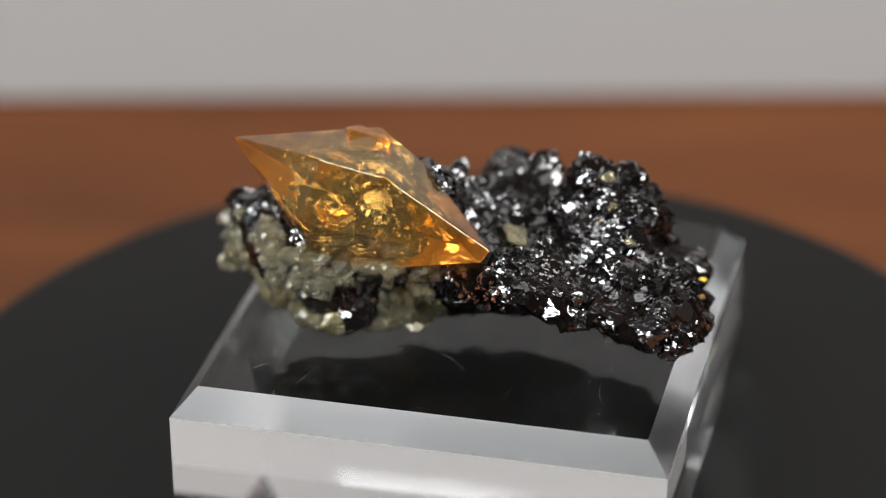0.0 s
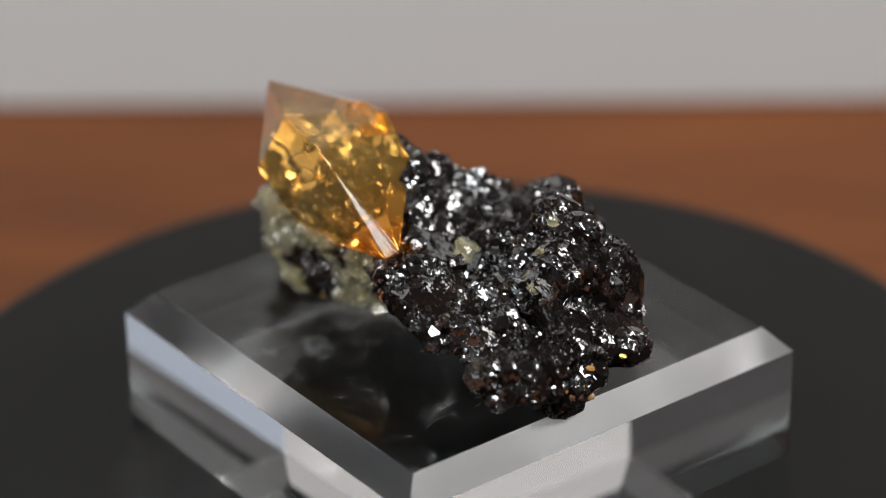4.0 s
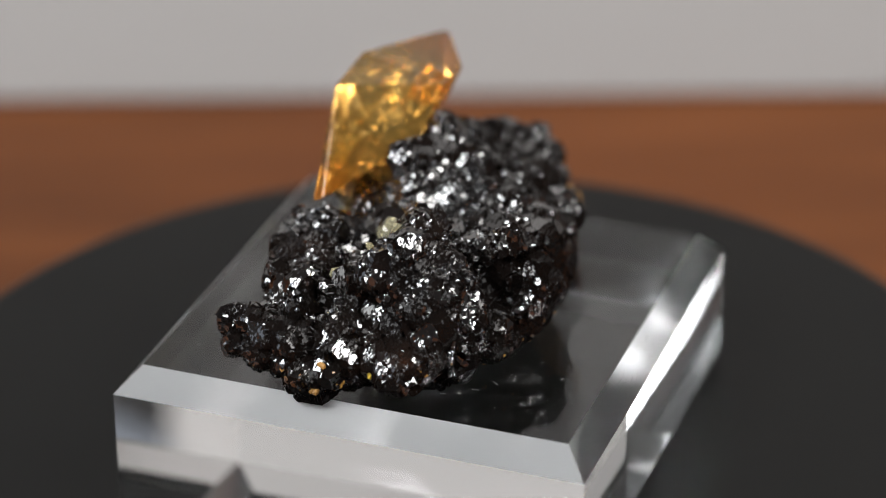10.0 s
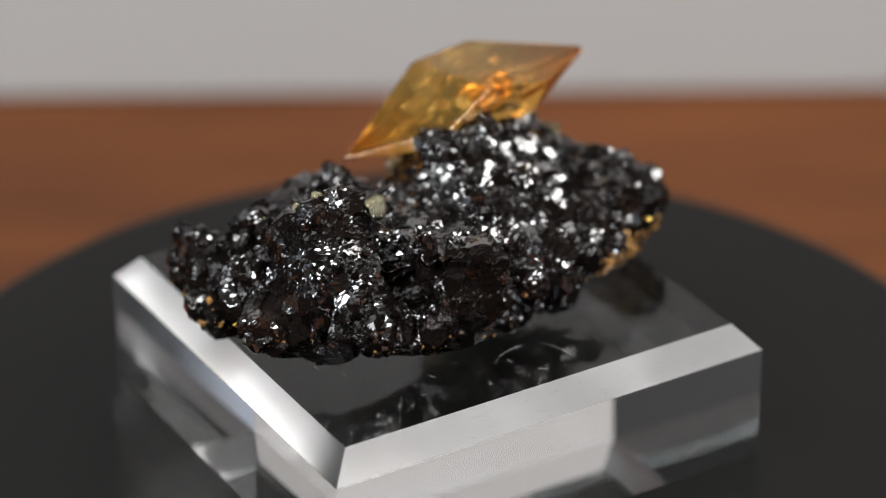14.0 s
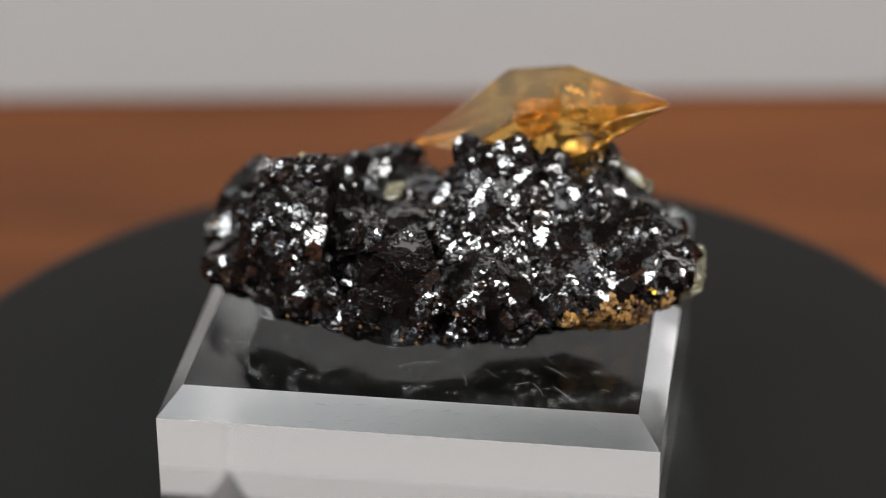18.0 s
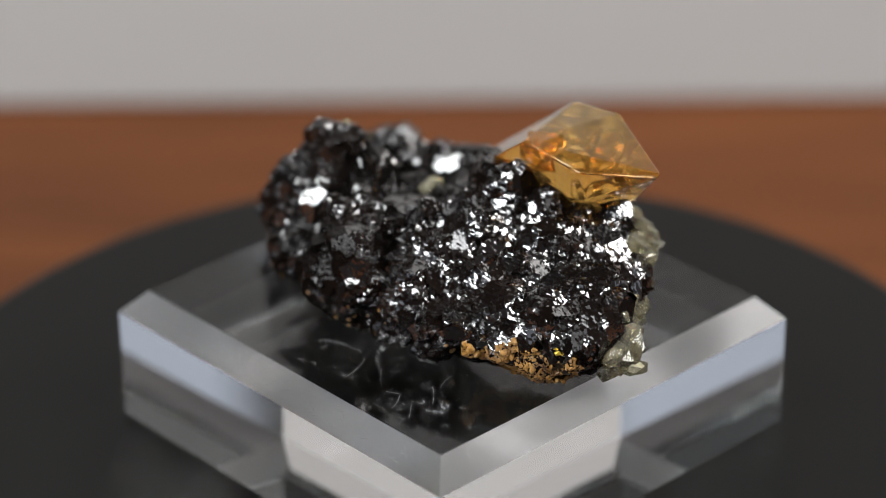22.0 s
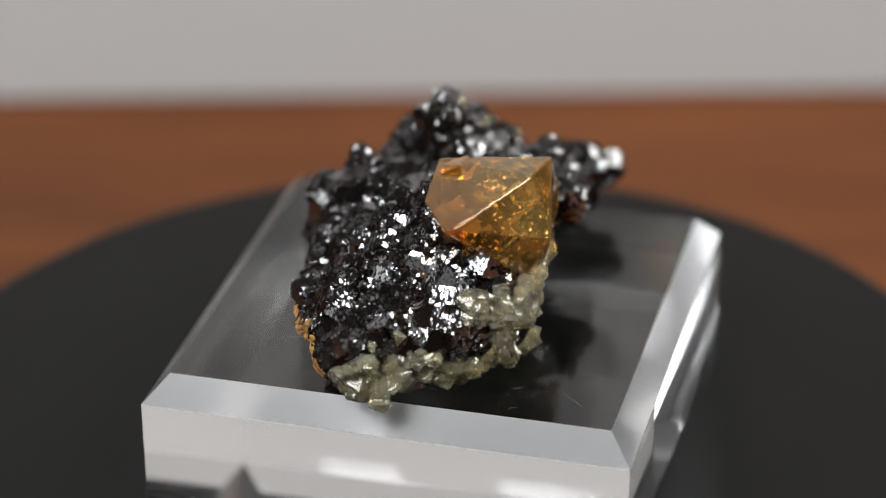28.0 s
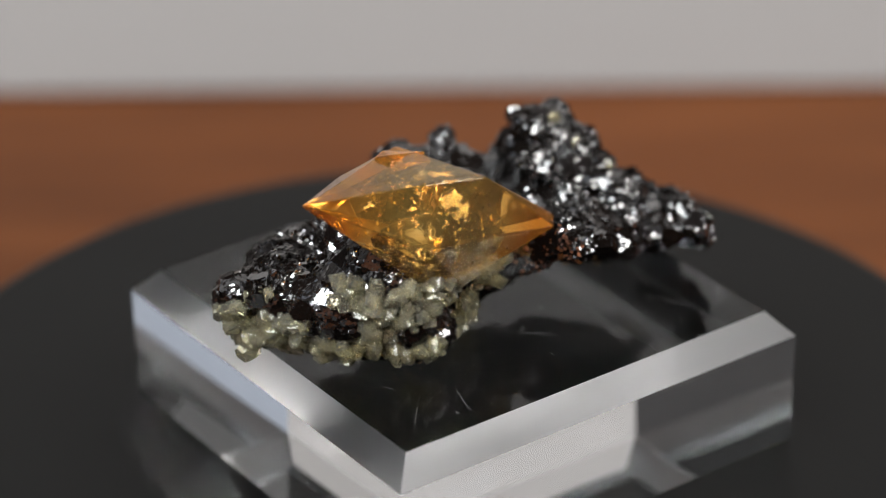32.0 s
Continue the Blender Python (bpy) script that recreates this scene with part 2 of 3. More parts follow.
# ---- the mineral specimen ----
# Lobes of the dark rock: x, y, z, radius in half block widths, from the turntable's axis.
END_LOBES = [
    (-0.96, 0.06, 0.40, 0.066), (-0.94, -0.04, 0.42, 0.066), (-0.92, 0.12, 0.36, 0.069), (-0.91, -0.03, 0.24, 0.055),
    (-0.82, 0.12, 0.30, 0.118), (-0.80, 0.02, 0.34, 0.170), (-0.78, -0.08, 0.36, 0.166), (-0.76, -0.14, 0.38, 0.150),
    (-0.74, 0.12, 0.38, 0.108), (-0.70, 0.16, 0.28, 0.133), (-0.68, 0.10, 0.28, 0.175), (-0.68, -0.24, 0.40, 0.156),
    (-0.66, -0.12, 0.32, 0.197), (-0.64, 0.30, 0.28, 0.066), (-0.60, -0.36, 0.62, 0.057), (-0.60, -0.24, 0.38, 0.208),
    (-0.60, 0.20, 0.40, 0.066), (-0.55, 0.35, 0.28, 0.055), (-0.54, -0.34, 0.46, 0.151), (-0.54, 0.28, 0.30, 0.098),
    (-0.52, -0.26, 0.44, 0.217), (-0.52, -0.02, 0.24, 0.251),
]
PALE_END_LOBES = [
    (-0.52, -0.12, 0.52, 0.141), (-0.50, 0.10, 0.50, 0.060), (-0.48, -0.16, 0.36, 0.277), (-0.48, 0.16, 0.40, 0.118),
    (-0.46, 0.36, 0.32, 0.069), (-0.46, -0.36, 0.46, 0.147), (-0.46, -0.34, 0.30, 0.166), (-0.44, -0.24, 0.38, 0.256),
    (-0.42, -0.16, 0.64, 0.080), (-0.42, 0.20, 0.50, 0.066), (-0.38, -0.46, 0.50, 0.060), (-0.38, 0.08, 0.26, 0.257),
    (-0.38, -0.42, 0.28, 0.089), (-0.36, 0.34, 0.28, 0.104), (-0.32, 0.36, 0.24, 0.094), (-0.32, -0.14, 0.36, 0.288),
    (-0.30, -0.44, 0.48, 0.063), (-0.28, -0.14, 0.62, 0.118), (-0.28, -0.12, 0.74, 0.057), (-0.26, 0.06, 0.38, 0.244),
    (-0.24, -0.12, 0.66, 0.100), (-0.24, 0.04, 0.54, 0.117),
]
SADDLE_LOBES = [
    (-0.22, -0.14, 0.38, 0.254), (-0.20, -0.14, 0.48, 0.209), (-0.20, -0.38, 0.48, 0.108), (-0.20, 0.07, 0.62, 0.055),
    (-0.16, -0.32, 0.48, 0.126), (-0.14, -0.14, 0.70, 0.072), (-0.14, 0.10, 0.30, 0.313), (-0.12, 0.26, 0.32, 0.214),
    (-0.10, -0.20, 0.70, 0.057), (-0.08, 0.18, 0.46, 0.161), (-0.07, 0.18, 0.60, 0.055), (-0.06, -0.26, 0.42, 0.157),
    (-0.04, 0.34, 0.30, 0.184), (0.00, -0.06, 0.32, 0.224), (0.04, 0.28, 0.32, 0.241), 
    (0.04, -0.22, 0.38, 0.157), (0.06, 0.24, 0.38, 0.227), (0.08, 0.46, 0.48, 0.080), (0.08, 0.30, 0.36, 0.231),
    (0.10, -0.38, 0.38, 0.057),
]
HEART_LOBES = [
    (0.10, 0.34, 0.32, 0.221), (0.13, 0.47, 0.53, 0.055), (0.16, 0.00, 0.30, 0.210), (0.18, -0.42, 0.42, 0.057),
    (0.18, 0.16, 0.24, 0.303), (0.18, -0.12, 0.32, 0.161), (0.18, -0.13, 0.47, 0.055), (0.20, -0.28, 0.38, 0.117),
    (0.22, 0.42, 0.34, 0.140), (0.23, 0.47, 0.45, 0.055), (0.24, -0.52, 0.48, 0.060), (0.24, 0.36, 0.28, 0.177),
    (0.26, 0.24, 0.46, 0.123), (0.26, 0.33, 0.53, 0.055), (0.26, 0.39, 0.56, 0.055), (0.28, -0.42, 0.46, 0.094),
    (0.28, -0.14, 0.34, 0.161), (0.31, 0.01, 0.49, 0.055), (0.32, -0.52, 0.46, 0.063), (0.32, 0.28, 0.52, 0.055),
    (0.34, -0.08, 0.52, 0.057),
]
HOLLOW_LOBES = [
    (0.36, 0.40, 0.28, 0.118), (0.38, 0.04, 0.30, 0.232), (0.38, -0.34, 0.42, 0.123), (0.38, -0.30, 0.44, 0.115),
    (0.38, -0.04, 0.56, 0.063), (0.38, -0.48, 0.44, 0.075), (0.38, -0.47, 0.48, 0.055), (0.40, -0.56, 0.44, 0.049),
    (0.40, 0.24, 0.28, 0.177), (0.41, -0.30, 0.53, 0.055), (0.44, -0.30, 0.38, 0.123), (0.45, -0.39, 0.50, 0.055),
    (0.46, 0.10, 0.50, 0.151), (0.48, -0.04, 0.56, 0.060), (0.48, -0.50, 0.42, 0.072), (0.48, 0.20, 0.44, 0.140),
    (0.52, -0.42, 0.38, 0.089), (0.52, 0.36, 0.28, 0.100), (0.52, -0.10, 0.32, 0.166), (0.56, -0.30, 0.44, 0.063),
    (0.56, 0.12, 0.34, 0.247),
]
PEAK_LOBES = [
    (0.56, -0.50, 0.40, 0.075), (0.56, -0.20, 0.32, 0.150), (0.52, 0.10, 0.68, 0.080), (0.63, 0.08, 0.66, 0.080), (0.57, 0.40, 0.31, 0.055),
    (0.58, 0.08, 0.68, 0.055), (0.58, 0.12, 0.64, 0.063), (0.60, 0.10, 0.24, 0.197), (0.60, 0.16, 0.42, 0.206),
    (0.62, 0.02, 0.30, 0.227), (0.62, -0.34, 0.34, 0.117), (0.62, -0.46, 0.38, 0.075), (0.64, 0.24, 0.40, 0.166),
    (0.64, 0.12, 0.54, 0.130), (0.64, 0.22, 0.46, 0.156), (0.66, 0.04, 0.52, 0.154), (0.68, -0.10, 0.30, 0.204),
    (0.68, 0.26, 0.30, 0.134), (0.68, -0.12, 0.34, 0.201), (0.68, 0.10, 0.66, 0.049), (0.70, -0.28, 0.44, 0.108),
    (0.70, -0.44, 0.36, 0.085),
]
TONGUE_LOBES = [
    (0.72, -0.14, 0.50, 0.072), (0.72, 0.14, 0.44, 0.118), (0.74, -0.18, 0.30, 0.173), (0.78, -0.46, 0.34, 0.072),
    (0.80, 0.16, 0.28, 0.120), (0.80, -0.16, 0.22, 0.123), (0.82, -0.14, 0.26, 0.139), (0.82, -0.34, 0.32, 0.117),
    (0.84, -0.24, 0.36, 0.118), (0.86, -0.34, 0.36, 0.102), (0.86, 0.04, 0.28, 0.069), (0.88, -0.56, 0.36, 0.057),
    (0.88, -0.48, 0.34, 0.082), (0.88, -0.18, 0.36, 0.108), (0.92, -0.24, 0.28, 0.140), (0.92, -0.20, 0.14, 0.063),
    (0.92, 0.14, 0.28, 0.072), (0.94, -0.18, 0.32, 0.102), (0.94, -0.52, 0.30, 0.057), (0.94, -0.40, 0.30, 0.089),
    (0.96, -0.10, 0.28, 0.069),
]
LOBES = (END_LOBES, PALE_END_LOBES, SADDLE_LOBES, HEART_LOBES, HOLLOW_LOBES, PEAK_LOBES, TONGUE_LOBES)
BASE = 0.1063
SWELL = 0.011      # how far the crystal crust stands out from the lobes
specimen = tagged(new("mineral_specimen"), "sparkling black sphalerite cluster carrying a large amber calcite crystal", "mineral specimen")


def local(x, y, z):
    return Vector((x, y, z - BASE)) * U


# Clefts between the masses of the rock: course, width, depth
CLEFTS = (([(0.30, -0.22, 0.52), (0.60, -0.27, 0.52), (0.79, -0.24, 0.49), (0.93, -0.24, 0.43), (1.03, -0.18, 0.32)], 0.050, 0.13),
          ([(0.58, -0.62, 0.42), (0.77, -0.50, 0.42), (0.91, -0.33, 0.45)], 0.045, 0.09),
          ([(0.64, 0.37, 0.52), (0.74, 0.38, 0.38), (0.78, 0.36, 0.25)], 0.050, 0.09),
          ([(0.39, 0.18, 0.64), (0.40, 0.30, 0.50), (0.38, 0.42, 0.38), (0.42, 0.50, 0.24)], 0.055, 0.14),
          ([(0.00, 0.28, 0.60), (-0.07, 0.40, 0.52), (-0.10, 0.47, 0.40), (-0.06, 0.51, 0.20)], 0.055, 0.14),
          ([(0.37, 0.22, 0.62), (0.31, 0.05, 0.57), (0.33, -0.12, 0.56)], 0.060, 0.08),
          ([(0.18, 0.28, 0.60), (0.05, 0.22, 0.60), (-0.12, 0.21, 0.60)], 0.050, 0.07),
          ([(0.07, 0.48, 0.48), (0.13, 0.54, 0.26)], 0.040, 0.06),
          ([(0.78, -0.21, 0.50), (0.83, -0.02, 0.47), (0.89, 0.18, 0.38)], 0.040, 0.06))


def cleft_depths(points):
    deep = np.zeros(len(points))
    for course, width, depth in CLEFTS:
        for a, b in zip(course, course[1:]):
            a, b = np.array(a), np.array(b)
            k = np.clip((points - a) @ (b - a) / ((b - a) @ (b - a)), 0, 1)
            away = np.linalg.norm(points - a - k[:, None] * (b - a), axis=1)
            deep = np.maximum(deep, depth * np.exp(-(away / width) ** 2))
    return deep


def grain_turn(q):
    """The crystal orientation of the patch of rock round q."""
    k = noise.cell_vector(q * 3.6 + noise.noise_vector(q * 5.0) * 0.35)
    return Euler((k.x * 6.28, k.y * 6.28, k.z * 6.28)).to_matrix()


FACE_WAYS = [Vector(v).normalized() for v in itertools.product((-1, 0, 1), repeat=3) if v.count(0) == 1]


def face_way(q, n):
    """The face of the local crystal that looks most nearly along n."""
    m = grain_turn(q)
    back = m.transposed() @ n
    return m @ max(FACE_WAYS, key=back.dot)


def rock_mesh():
    bm = bmesh.new()
    for x, y, z, r in [l for group in LOBES for l in group]:
        bmesh.ops.create_icosphere(bm, subdivisions=3, radius=r + SWELL, matrix=Matrix.Translation((x, y, z)))
    me = bpy.data.meshes.new("rough")
    bm.to_mesh(me)
    bm.free()
    ob = new("rough", me)
    mod = ob.modifiers.new("skin", "REMESH")
    mod.mode, mod.voxel_size = "VOXEL", 0.0045
    soft = ob.modifiers.new("soften", "SMOOTH")
    soft.factor, soft.iterations = 0.5, 4
    bpy.context.view_layer.update()
    out = bpy.data.meshes.new_from_object(ob.evaluated_get(bpy.context.evaluated_depsgraph_get()))
    bpy.data.objects.remove(ob)
    deep = cleft_depths(np.array([v.co + noise.noise_vector(v.co * 6.0) * 0.035 for v in out.vertices]))
    for v, n, cleft in zip(out.vertices, [v.normal.copy() for v in out.vertices], deep):
        p = v.co.copy()
        near = noise.voronoi(p * 3.0 + Vector((0.3, 0.7, 0.1)))[0]
        crack = math.exp(-max(0.0, near[1] - near[0]) / 0.12)
        wide = noise.voronoi(p * 6.5 + noise.noise_vector(p * 3.0) * 0.4)[0]
        knob = math.exp(-max(0.0, wide[1] - wide[0]) / 0.14)
        v.co = p + n * (0.020 - cleft - 0.035 * crack - 0.010 * knob + 0.018 * noise.noise(p * 3.0) + 0.009 * noise.noise(p * 9.0))
    out.update()
    # Crystal faces: the surface falls into flat cells of three sizes, each along a face of the local crystal
    cells, keys = {}, []
    for v in out.vertices:
        p = v.co
        pick = noise.cell(noise.voronoi(p * 11.0)[1][0] * 53.7)
        size = 13.0 if pick < 0.10 else 24.0 if pick < 0.34 else 52.0
        c = noise.voronoi(p * size)[1][0]
        key = (round(c.x, 3), round(c.y, 3), round(c.z, 3), size)
        keys.append(key)
        entry = cells.setdefault(key, [0, Vector(), Vector()])
        entry[0] += 1
        entry[1] += p
        entry[2] += v.normal
    planes = {}
    for key, (count, place, normal) in cells.items():
        place = place / count
        own = noise.cell_vector(Vector(key[:3]) * 91.7 + Vector((0.31, 0.77, 0.13)))
        normal = normal.normalized()
        loose = 0.18 if own.z < 0.74 else 0.8
        normal = (0.48 * normal + 0.52 * face_way(place, normal) + loose * (own - Vector((0.5, 0.5, 0.5)))).normalized()
        planes[key] = (place + normal * 0.013 * (own.x - 0.5), normal, own.y)
    for v, key in zip(out.vertices, keys):
        c, n, _ = planes[key]
        q = v.co - n * (0.92 * max(-0.05, min(0.05, (v.co - c).dot(n))))
        q.z = max(q.z, BASE + 0.001)
        v.co = local(*q)
    out.update()
    out.polygons.foreach_set("use_smooth", [True] * len(out.polygons))
    facing, gloss = [], []
    for poly in out.polygons:
        c, n, own = planes[keys[poly.vertices[0]]]
        n = (n + 0.12 * poly.normal).normalized() if n.dot(poly.normal) > 0.3 else poly.normal.copy()
        facing += [n] * len(poly.vertices)
        dull = max(0.0, min(1.0, (n.x * 0.30 + n.y * 0.95) / 0.6))      # less gloss on faces that look towards +y
        gloss.append(max(0.0, min(1.0, own + (0.08 if n.y < -0.1 else 0.0) - 0.17 * dull - 0.45 * max(0.0, noise.noise(c * 2.6 + Vector((2, 5, 1))) + 0.05))))
    out.normals_split_custom_set(facing)
    out.attributes.new("gloss", "FLOAT", "FACE").data.foreach_set("value", gloss)
    out.name = "rock"
    return out


rock = new("rock", rock_mesh())
rock.parent = specimen
rock.data.materials.append(DARK)
tagged(rock, "lumpy black glossy sphalerite matrix")


def gem(seed, points=11, stretch=1.0):
    """A small irregular crystal: flat faces round a point cloud."""
    rng = random.Random(seed)
    bm = bmesh.new()
    for _ in range(points):
        d = Vector((rng.gauss(0, 1), rng.gauss(0, 1), rng.gauss(0, 1))).normalized() * rng.uniform(0.8, 1.0)
        d.z *= stretch
        bm.verts.new(d)
    hull = bmesh.ops.convex_hull(bm, input=bm.verts)
    loose = [g for g in hull["geom_interior"] if isinstance(g, bmesh.types.BMVert)]
    bmesh.ops.delete(bm, geom=loose, context="VERTS")
    return bm


def block_crystal(seed):
    """A blocky crystal with twelve lozenge faces, grown unevenly."""
    rng = random.Random(seed)
    bm = bmesh.new()
    stretch = [rng.uniform(0.7, 1.15) for _ in range(3)]
    for v in itertools.product((-1, 1), repeat=3):
        bm.verts.new([0.5 * a * s * rng.uniform(0.9, 1.1) for a, s in zip(v, stretch)])
    for k in range(3):
        for sign in (-1, 1):
            v = [0.0, 0.0, 0.0]
            v[k] = sign * stretch[k] * rng.uniform(0.6, 1.0)
            bm.verts.new(v)
    hull = bmesh.ops.convex_hull(bm, input=bm.verts)
    bmesh.ops.delete(bm, geom=[g for g in hull["geom_interior"] if isinstance(g, bmesh.types.BMVert)], context="VERTS")
    bmesh.ops.dissolve_limit(bm, angle_limit=radians(9), verts=bm.verts, edges=bm.edges)
    return bm


def scaleno(length, radius, zigzag=0.16, tips=(1.0, 1.0), seed=0, wobble=0.05):
    """A calcite scalenohedron along z, centred on its girdle."""
    rng = random.Random(seed)
    bm = bmesh.new()
    top = bm.verts.new((0, 0, length * 0.5 * tips[0]))
    bottom = bm.verts.new((0, 0, -length * 0.5 * tips[1]))
    ring = []
    for k in range(6):
        a = math.pi / 3 * k
        r = radius * (1 + rng.uniform(-wobble, wobble))
        ring.append(bm.verts.new((r * math.cos(a), r * math.sin(a), (zigzag if k % 2 else -zigzag) * radius)))
    for k in range(6):
        bm.faces.new((ring[k], ring[(k + 1) % 6], top))
        bm.faces.new((ring[(k + 1) % 6], ring[k], bottom))
    return bm


def turned(direction, spin=0.0):
    return Vector(direction).to_track_quat("Z", "Y").to_matrix().to_4x4() @ Matrix.Rotation(spin, 4, "Z")


# The large amber crystal: two blunt pyramids with few broad faces
TIP_UP, TIP_LOW = Vector((-0.887, -0.305, 0.905)), Vector((0.195, -0.485, 0.572))
axis = TIP_LOW - TIP_UP
middle = (TIP_UP + TIP_LOW) / 2
frame_z = axis.normalized()
side = Vector((-0.365, -0.173, 0.95)) - middle
side = (side - frame_z * side.dot(frame_z)).normalized()
AMBER_POSE = Matrix((side, frame_z.cross(side), frame_z)).transposed().to_4x4()
AMBER_POSE.translation = local(*middle)
zoned(AMBER, local(*middle))
CORNERS = ((-0.888, -0.32, 0.911), (-0.89, -0.299, 0.898), (0.182, -0.507, 0.558), (0.21, -0.458, 0.59),
           (-0.458, -0.531, 0.957), (-0.192, -0.550, 0.916), (-0.127, -0.142, 0.777), (-0.323, -0.124, 0.922),
           (-0.615, -0.141, 0.877), (-0.528, -0.627, 0.730), (-0.517, -0.523, 0.543), (-0.315, -0.544, 0.481),
           (-0.346, -0.26, 0.606), (-0.585, -0.21, 0.721))
bm = bmesh.new()
for corner in CORNERS:
    bm.verts.new(local(*corner))
bmesh.ops.convex_hull(bm, input=bm.verts)
bmesh.ops.delete(bm, geom=[v for v in bm.verts if not v.link_faces], context="VERTS")
bmesh.ops.dissolve_limit(bm, angle_limit=radians(7), verts=bm.verts, edges=bm.edges)
bmesh.ops.bevel(bm, geom=bm.verts[:] + bm.edges[:], offset=0.007 * U, segments=2, affect="EDGES", profile=0.6)
amber = part("amber_crystal", bm, AMBER, specimen, "large translucent amber double-pointed calcite crystal")

# An intergrown shoulder on its upper edge
bm = gem(41, 20)
bmesh.ops.dissolve_limit(bm, angle_limit=radians(16), verts=bm.verts, edges=bm.edges)
bmesh.ops.transform(bm, matrix=Matrix.Translation(local(-0.355, -0.215, 0.875)) @ AMBER_POSE.to_3x3().to_4x4() @ Matrix.Diagonal((0.10 * U, 0.10 * U, 0.13 * U, 1)), verts=bm.verts)
part("amber_shoulder", bm, AMBER, specimen, "rounded amber crystal grown into the large one")

# Crystal crust on the rock
rng = random.Random(7)
rock_polys = [(p.center.copy(), p.normal.copy(), p.area) for p in rock.data.polygons]


def in_units(co):
    return Vector((co.x / U, co.y / U, co.z / U + BASE))


def pale_zone(q, n):
    """Where the pale calcite grows: the low front of the left end and its tip."""
    front = q.x < -0.03 and q.y < -0.17 and n.y < 0.15 and q.z < 0.52
    end = q.x < -0.62 and q.z < 0.36 and n.x < 0.1 and q.y < 0.10
    return (front or end) and noise.noise(q * 5.5 + Vector((1, 4, 2))) > (-0.14 if front else 0.0)


def sample(count, test):
    out = []
    weights = np.cumsum([a for _, _, a in rock_polys])
    while len(out) < count:
        k = int(np.searchsorted(weights, rng.random() * weights[-1]))
        c, n, _ = rock_polys[min(k, len(rock_polys) - 1)]
        q = in_units(c)
        if test(q, n):
            out.append((c, n, q))
    return out


GEMS = []
for seed in range(14):
    g = block_crystal(seed)
    g.verts.ensure_lookup_table()
    g.verts.index_update()
    GEMS.append(([v.co.copy() for v in g.verts], [[v.index for v in f.verts] for f in g.faces]))
    g.free()


def bare(q):
    """Over 0.3 where the rock is smooth, without a crust."""
    return noise.noise(q * 4.5 + Vector((3, 1, 7)))


def domain(q):
    """Crystals of one patch share an orientation, but for a small scatter."""
    j = 0.09 if rng.random() < 0.8 else 1.5
    return (grain_turn(q) @ Euler([rng.gauss(0, j) for _ in range(3)]).to_matrix()).to_4x4()


def joined(name, spots, size, mat, parent, label, flat=1.0):
    verts, faces = [], []
    for c, n, q in spots:
        cs, fs = GEMS[int(noise.cell(q * 3.0) * 7) % len(GEMS)] if rng.random() < 0.7 else rng.choice(GEMS)
        r = size(q) * U
        m = Matrix.Translation(c - n * r * 0.70) @ domain(q)
        s = Vector((r * rng.uniform(0.7, 1.25), r * rng.uniform(0.7, 1.25), r * rng.uniform(0.6, 1.0) * flat))
        base = len(verts)
        verts += [m @ Vector((v.x * s.x, v.y * s.y, v.z * s.z)) for v in cs]
        faces += [[base + k for k in f] for f in fs]
    for v in verts:
        v.z = max(v.z, 0.00003)
    me = bpy.data.meshes.new(name)
    me.from_pydata(verts, [], faces)
    me.materials.append(mat)
    ob = new(name, me)
    ob.parent = parent
    return tagged(ob, label, kind="stuff")


joined("crystal_crust", sample(320, lambda q, n: bare(q) < 0.25 and not (pale_zone(q, n) and rng.random() < 0.8)),
       lambda q: rng.uniform(0.008, 0.018) if rng.random() < 0.7 else rng.uniform(0.018, 0.036), DRUSE, specimen, "tiny glittering black crystals")
for c, n, q in sample(70, lambda q, n: n.z > -0.5 and not pale_zone(q, n)):
    bm = block_crystal(rng.randrange(10000))
    r = rng.uniform(0.026, 0.050) * U
    bmesh.ops.transform(bm, matrix=Matrix.Translation(c - n * r * 0.72) @ domain(q) @ Matrix.Diagonal((r, r * rng.uniform(0.6, 1), r * rng.uniform(0.7, 1.1), 1)), verts=bm.verts)
    for v in bm.verts:
        v.co.z = max(v.co.z, 0.00003)
    part("black_crystal", bm, DRUSE, specimen)
joined("pale_druse", sample(300, lambda q, n: pale_zone(q, n)), lambda q: rng.uniform(0.012, 0.030), GRAINS, specimen, "crust of pale yellow calcite grains")
for c, n, q in sample(250, lambda q, n: pale_zone(q, n) and n.z > -0.6):
    r = (rng.uniform(0.026, 0.043) if rng.random() < 0.65 else rng.uniform(0.043, 0.060)) * U
    if rng.random() < 0.25:
        bm = scaleno(rng.uniform(1.7, 2.1) * r, r, 0.3, seed=rng.randrange(10000), wobble=0.2)
    else:
        bm = gem(rng.randrange(10000), rng.choice((16, 20, 26)), rng.uniform(1.1, 1.7))
        bmesh.ops.scale(bm, vec=(r, r * rng.uniform(0.7, 1.0), r), verts=bm.verts)
        bmesh.ops.dissolve_limit(bm, angle_limit=radians(14), verts=bm.verts, edges=bm.edges)
    d = (n + Vector((rng.uniform(-0.9, 0.9), rng.uniform(-0.9, 0.9), rng.uniform(-0.5, 0.6)))).normalized()
    bmesh.ops.transform(bm, matrix=Matrix.Translation(c + n * r * 0.35) @ turned(d, rng.uniform(0, 6)), verts=bm.verts)
    for v in bm.verts:
        v.co.z = max(v.co.z, 0.00003)
    part("pale_crystal", bm, PALE, specimen)
